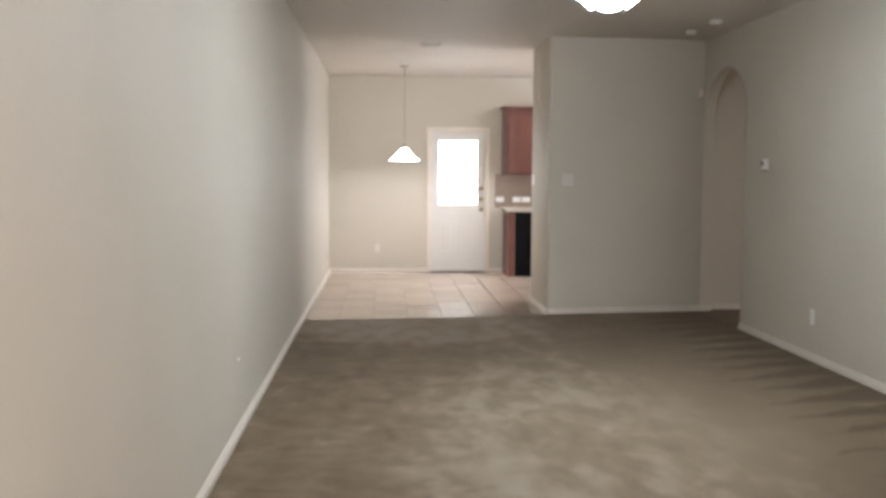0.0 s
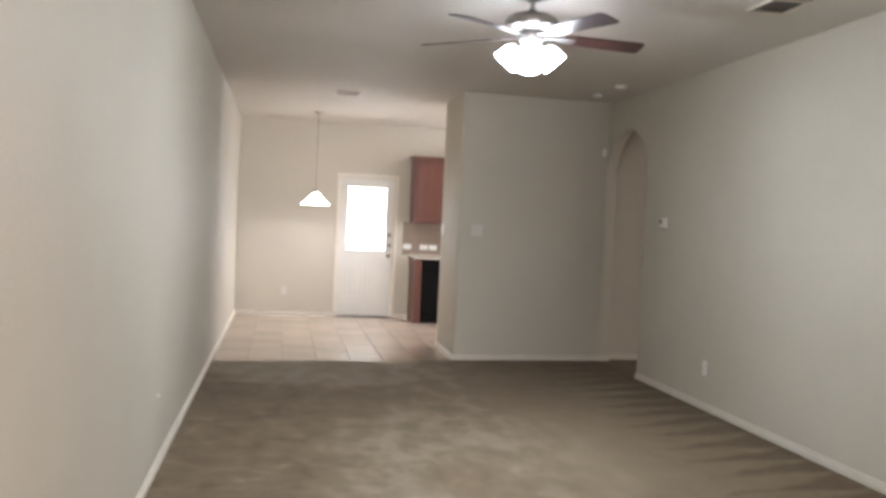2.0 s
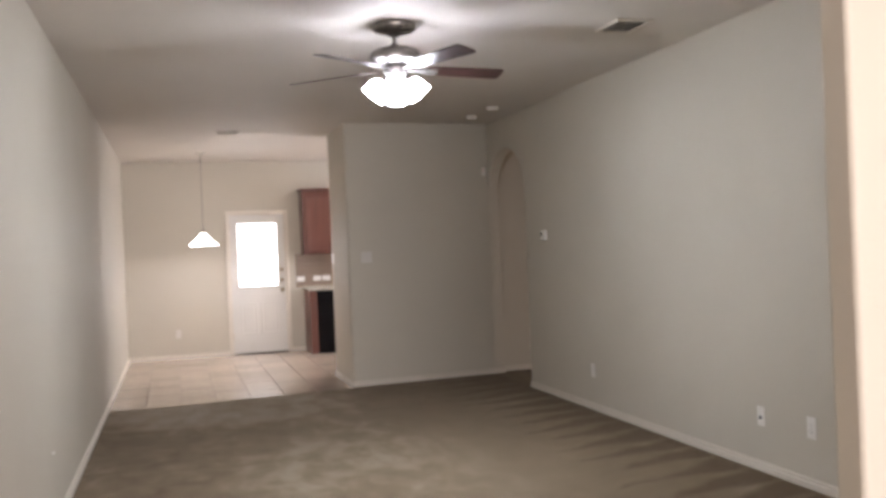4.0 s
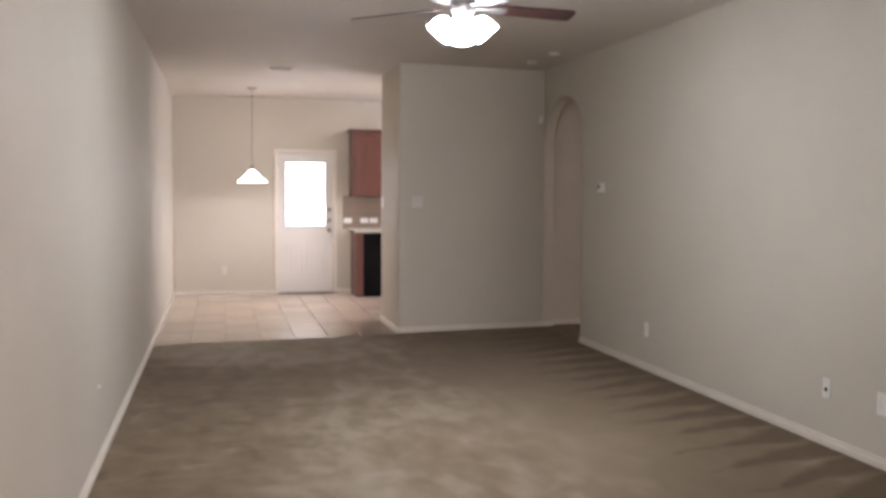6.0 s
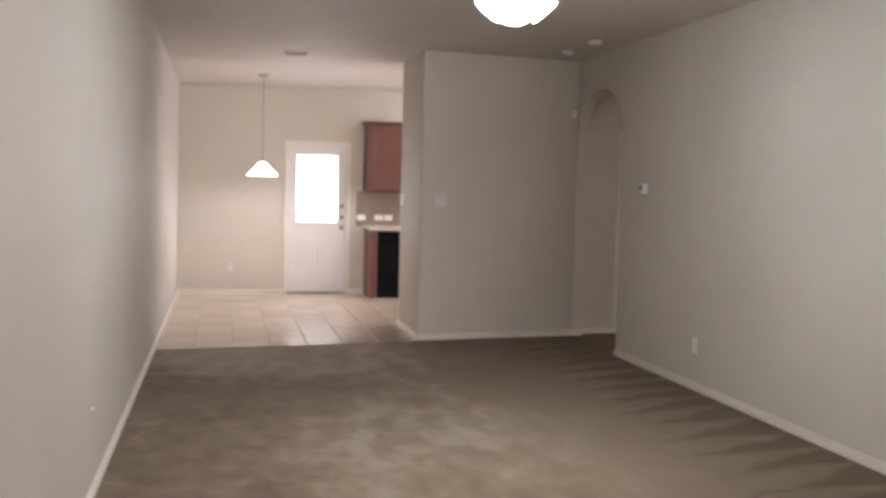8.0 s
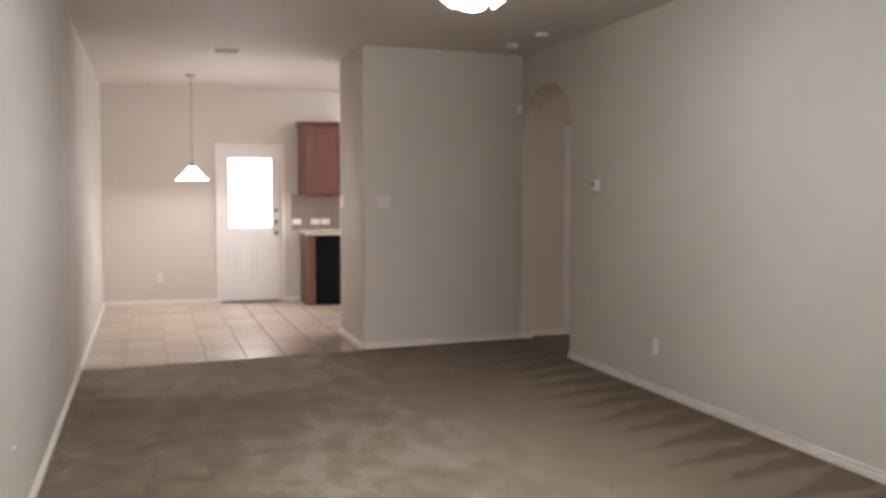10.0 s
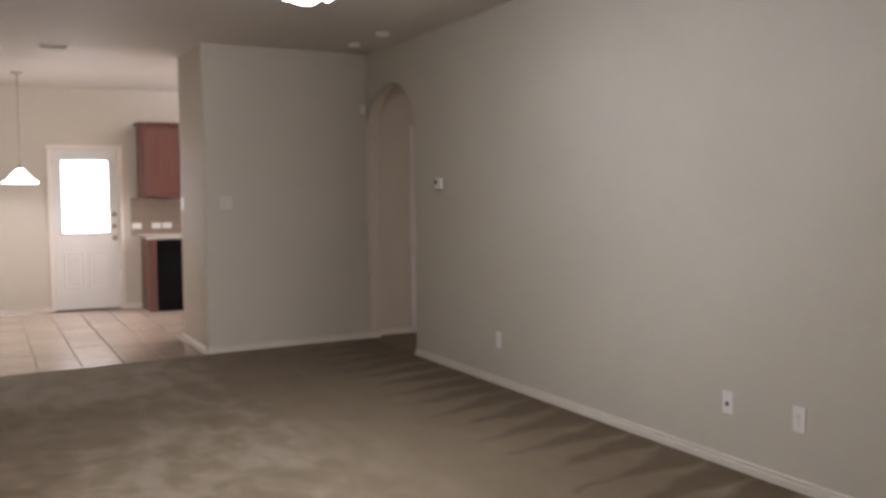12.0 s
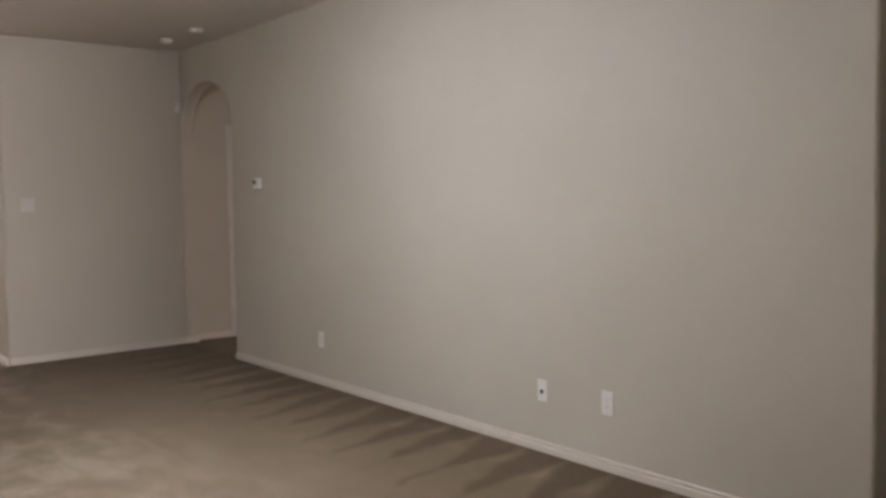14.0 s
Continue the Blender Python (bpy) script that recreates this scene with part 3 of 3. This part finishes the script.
def alarm_sensor():
    s = thing("alarm_sensor", "small white corner alarm sensor with a pinkish lens", "sensor", pose(W - 0.045, YB1 - 0.035, 2.225, 0, 0, -40))
    bm = boxed(-0.022, 0.022, -0.026, 0.012, -0.042, 0.042, 0.007)
    part("case", bm, SOFT, s)
    part("lens", boxed(-0.014, 0.014, -0.029, -0.0255, -0.002, 0.034, 0.003), LED, s, "pinkish plastic lens")


def smoke_alarm(x, y, r=0.062, d=0.042):
    s = thing("smoke_alarm", "round white smoke alarm on the ceiling", "smoke alarm", pose(x, y, H, 180), "smoke alarms")
    part("base", lathe(bmesh.new(), [(0, 0.0005), (r * 1.05, 0.0005), (r * 1.05, 0.008), (r * 0.98, 0.009), (0, 0.009)], 28), SOFT, s)
    part("case", lathe(bmesh.new(), [(r * 0.97, 0.009), (r, 0.014), (r * 0.97, d * 0.7), (r * 0.8, d * 0.93), (r * 0.4, d), (0, d)], 28), SOFT, s)
    part("grille", lathe(bmesh.new(), [(r * 0.86, d * 0.92), (r * 0.86, d * 0.96), (r * 0.8, d * 0.985), (r * 0.8, d * 0.9)], 28), IVORY, s)


def ceiling_vent(label, x0, x1, y0, y1, n, cross, slat_tilt=38):
    """A ceiling register: frame, dark duct and tilted slats."""
    v = thing("ceiling_vent", label, "vent", pose((x0 + x1) / 2, (y0 + y1) / 2, H), "ceiling vents")
    a, b, f = (x1 - x0) / 2, (y1 - y0) / 2, 0.022
    part("backing", boxed(-a + 0.004, a - 0.004, -b + 0.004, b - 0.004, -0.003, -0.0005), DARK, v)
    bm = boxed(-a, -a + f, -b, b, -0.014, -0.0005, 0.003)
    box(bm, a - f, a, -b, b, -0.014, -0.0005, 0.003)
    box(bm, -a + f, a - f, -b, -b + f, -0.014, -0.0005, 0.003)
    box(bm, -a + f, a - f, b - f, b, -0.014, -0.0005, 0.003)
    part("frame", bm, TRIM, v)
    long, span = (a - f, b - f) if cross else (b - f, a - f)
    for i in range(n):
        c = -span + (i + 0.5) * 2 * span / n
        bm = boxed(-long, long, -0.008, 0.008, -0.0008, 0.0008)
        bmesh.ops.rotate(bm, verts=bm.verts, cent=(0, 0, 0), matrix=Matrix.Rotation(radians(slat_tilt), 3, "X"))
        if not cross:
            bmesh.ops.rotate(bm, verts=bm.verts, cent=(0, 0, 0), matrix=Matrix.Rotation(radians(90), 3, "Z"))
        bmesh.ops.translate(bm, verts=bm.verts, vec=(0 if cross else c, c if cross else 0, -0.0095))
        part("slat", bm, TRIM, v)


thermostat()
alarm_sensor()
smoke_alarm(3.661, 8.985, 0.050, 0.038)
smoke_alarm(3.679, 8.37, 0.056, 0.032)
ceiling_vent("beige metal ceiling register with angled slats", 3.28, 3.525, 4.86, 5.18, 7, True, 20)
ceiling_vent("beige metal ceiling register near the dining area", 1.13, 1.39, 10.0, 10.24, 5, True, 20)


# ---- pendant lamp ----
def pendant(x, y):
    p = thing("pendant_lamp", "lit white glass bell pendant on a nickel stem", "pendant lamp", pose(x, y, H))
    part("canopy", lathe(bmesh.new(), [(0, -0.0005), (0.062, -0.0005), (0.063, -0.010), (0.054, -0.022), (0.018, -0.030), (0.008, -0.040), (0, -0.040)], 28), NICKEL, p)
    bm = bmesh.new()
    for i in range(29):
        z = -0.045 - i * 0.032
        r = Matrix.Translation((0, 0, z)) @ Matrix.Rotation(radians(90 * (i % 2)), 4, "Z")
        ring = []
        for k in range(10):
            a = 2 * math.pi * k / 10
            c = r @ Vector((0.008 * math.cos(a), 0, 0.019 * math.sin(a)))
            n = (r.to_3x3() @ Vector((math.cos(a), 0, math.sin(a)))).normalized()
            s = r.to_3x3() @ Vector((0, 1, 0))
            ring.append([bm.verts.new(c + 0.0031 * (math.cos(b) * n + math.sin(b) * s)) for b in (0, 1.57, 3.14, 4.71)])
        for k in range(10):
            for q in range(4):
                bm.faces.new((ring[k][q], ring[(k + 1) % 10][q], ring[(k + 1) % 10][(q + 1) % 4], ring[k][(q + 1) % 4]))
    part("chain", bm, PEWTER, p)
    part("cord", lathe(bmesh.new(), [(0.003, -0.04), (0.003, -0.986)], 8), IVORY, p)
    part("socket_cup", lathe(bmesh.new(), [(0, -0.971), (0.010, -0.973), (0.014, -0.986), (0.026, -1.001), (0.032, -1.021), (0.033, -1.040), (0, -1.040)], 24), NICKEL, p)
    prof = [(0.031, -1.040), (0.043, -1.048), (0.060, -1.066), (0.083, -1.094), (0.106, -1.121), (0.132, -1.148), (0.160, -1.170), (0.184, -1.183), (0.187, -1.187)]
    inner = [(r - 0.005, z - 0.003) for r, z in prof[::-1]]
    part("shade", lathe(bmesh.new(), prof + inner, 48), PENDGLASS, p, "lit white glass bell shade")
    part("bulb", lathe(bmesh.new(), [(0.0, -1.042), (0.013, -1.046), (0.014, -1.066), (0.026, -1.091), (0.030, -1.111), (0.026, -1.131), (0.0, -1.141)], 20), mat("bulb_glass", (1, 0.95, 0.88), 0.4, emit=20.0), p)
    d = bpy.data.lights.new("pendant_bulb", "POINT")
    d.energy, d.shadow_soft_size, d.color = PENDANT_WATTS, 0.03, (1.0, 0.945, 0.94)
    new("pendant_bulb", d).location = (x, y, H - 1.156)


pendant(1.027, 12.18)


# ---- ceiling fan ----
def ceiling_fan(x, y, turn):
    f = thing("ceiling_fan", "five-blade ceiling fan with a lit frosted glass light kit", "ceiling fan", pose(x, y, H, 0, 0, turn))
    part("canopy", lathe(bmesh.new(), [(0, -0.0005), (0.126, -0.0005), (0.130, -0.010), (0.128, -0.030), (0.112, -0.048), (0.072, -0.060), (0.040, -0.064), (0.034, -0.074), (0.018, -0.080), (0, -0.080)], 40), PEWTER, f)
    part("downrod", lathe(bmesh.new(), [(0.0125, -0.06), (0.0125, -0.14)], 16), PEWTER, f)
    part("collar", lathe(bmesh.new(), [(0.0126, -0.118), (0.026, -0.122), (0.030, -0.136), (0.034, -0.142), (0.0, -0.142)], 24), PEWTER, f)
    part("motor_housing", lathe(bmesh.new(), [(0, -0.138), (0.06, -0.140), (0.110, -0.152), (0.142, -0.172), (0.150, -0.192), (0.150, -0.212), (0.140, -0.222), (0.118, -0.228), (0.112, -0.240), (0.0, -0.240)], 48), PEWTER, f)
    part("switch_housing", lathe(bmesh.new(), [(0, -0.239), (0.070, -0.240), (0.076, -0.262), (0.070, -0.300), (0.052, -0.325), (0.020, -0.336), (0.012, -0.350), (0.0, -0.352)], 32), PEWTER, f)
    for i in range(5):
        m = Matrix.Rotation(radians(-1.5), 4, "X") @ Matrix.Rotation(radians(-0.4), 4, "Y") @ Matrix.Rotation(radians(72 * i), 4, "Z") @ Matrix.Rotation(radians(1.7), 4, "Y") @ Matrix.Translation((-0.018, 0, -0.270)) @ Matrix.Rotation(radians(-12), 4, "X")
        # blade: rounded board, wider towards its tip
        pts = []
        for k in range(13):
            a = -math.pi / 2 + math.pi * k / 12
            c, q = math.cos(a), math.sin(a)
            pts.append((0.655 + 0.042 * abs(c) ** 0.45, 0.068 * math.copysign(abs(q) ** 0.55, q)))
        pts += [(0.24, 0.056), (0.215, 0.040), (0.215, -0.040), (0.24, -0.056)]
        blade = part("blade", prism(bmesh.new(), pts, 0.006, m), BLADE, f, "dark cherry wooden blade")
        bm = prism(bmesh.new(), [(0.10, -0.022), (0.16, -0.016), (0.20, -0.030), (0.27, -0.038), (0.29, 0.0), (0.27, 0.038), (0.20, 0.030), (0.16, 0.016), (0.10, 0.022)], 0.005, m @ Matrix.Translation((0, 0, -0.0055)))
        part("blade_iron", bm, PEWTER, f)
    for i in range(4):
        a = radians(-17 + 90 * i)
        m = Matrix.Rotation(a, 4, "Z") @ Matrix.Translation((0.046, 0, -0.312)) @ Matrix.Rotation(radians(139), 4, "Y")
        part("lamp_arm", lathe(bmesh.new(), [(0.012, -0.02), (0.012, 0.024), (0.026, 0.030), (0.028, 0.052), (0.0, 0.053)], 18, m), PEWTER, f)
        prof = [(0.026, 0.040), (0.041, 0.046), (0.057, 0.064), (0.066, 0.092), (0.068, 0.116), (0.070, 0.134), (0.075, 0.148)]
        inner = [(r - 0.004, z + 0.001) for r, z in prof[::-1]]
        part("lamp_shade", lathe(bmesh.new(), prof + inner, 28, m), FANGLASS, f, "lit frosted glass tulip shade")
        part("bulb", lathe(bmesh.new(), [(0.0, 0.054), (0.012, 0.058), (0.013, 0.070), (0.022, 0.078), (0.024, 0.086), (0.018, 0.094), (0.0, 0.097)], 18, m), FANGLASS, f, "lit frosted bulb")
        d = bpy.data.lights.new("fan_bulb", "POINT")
        d.energy, d.shadow_soft_size, d.color = FAN_WATTS, 0.028, (0.89, 0.955, 0.985)
        new("fan_bulb", d).location = pose(x, y, H, 0, 0, turn) @ m @ Vector((0, 0, 0.124))


ceiling_fan(1.970, 5.14, 4)

# a small white cable end low on the left wall
c = thing("cable_clip", "small white cable clip low on the wall", "cable clip", pose(0, 5.125, 0.410, 0, 0, 90))
part("clip", boxed(-0.005, 0.005, -0.008, -0.0005, -0.007, 0.007, 0.002), PLASTIC, c)
part("stub", lathe(bmesh.new(), [(0.0025, 0), (0.0025, 0.016), (0, 0.017)], 10, Matrix.Translation((0, -0.004, -0.003)) @ Matrix.Rotation(radians(60), 4, "X")), PLASTIC, c)

# ---- floor tiles, cut along the carpet ----
TS = 0.335
tile_floor = tagged(new("floor_tiles"), "glazed beige square floor tiles with brown grout", "floor", kind="structure")
tile_mesh = mesh_of("tile", boxed(0.004, TS - 0.004, 0.0009, TS - 0.0009, -0.010, 0.0, 0.002), TILE)
for i in range(-1, 13):
    for k in range(-2, 14):
        x, y = 0.002 + i * TS, 9.45 + k * TS
        if y > YK or y + TS < YC0 - 0.05 or (x > XB and y + TS < YBB):
            continue
        o = new("tile", tile_mesh)
        o.parent = tile_floor
        o.location = (x, y, -0.005 + random.uniform(-0.0008, 0.0004))
        o.rotation_euler = (random.gauss(0, 0.0022), random.gauss(0, 0.0022), 0)
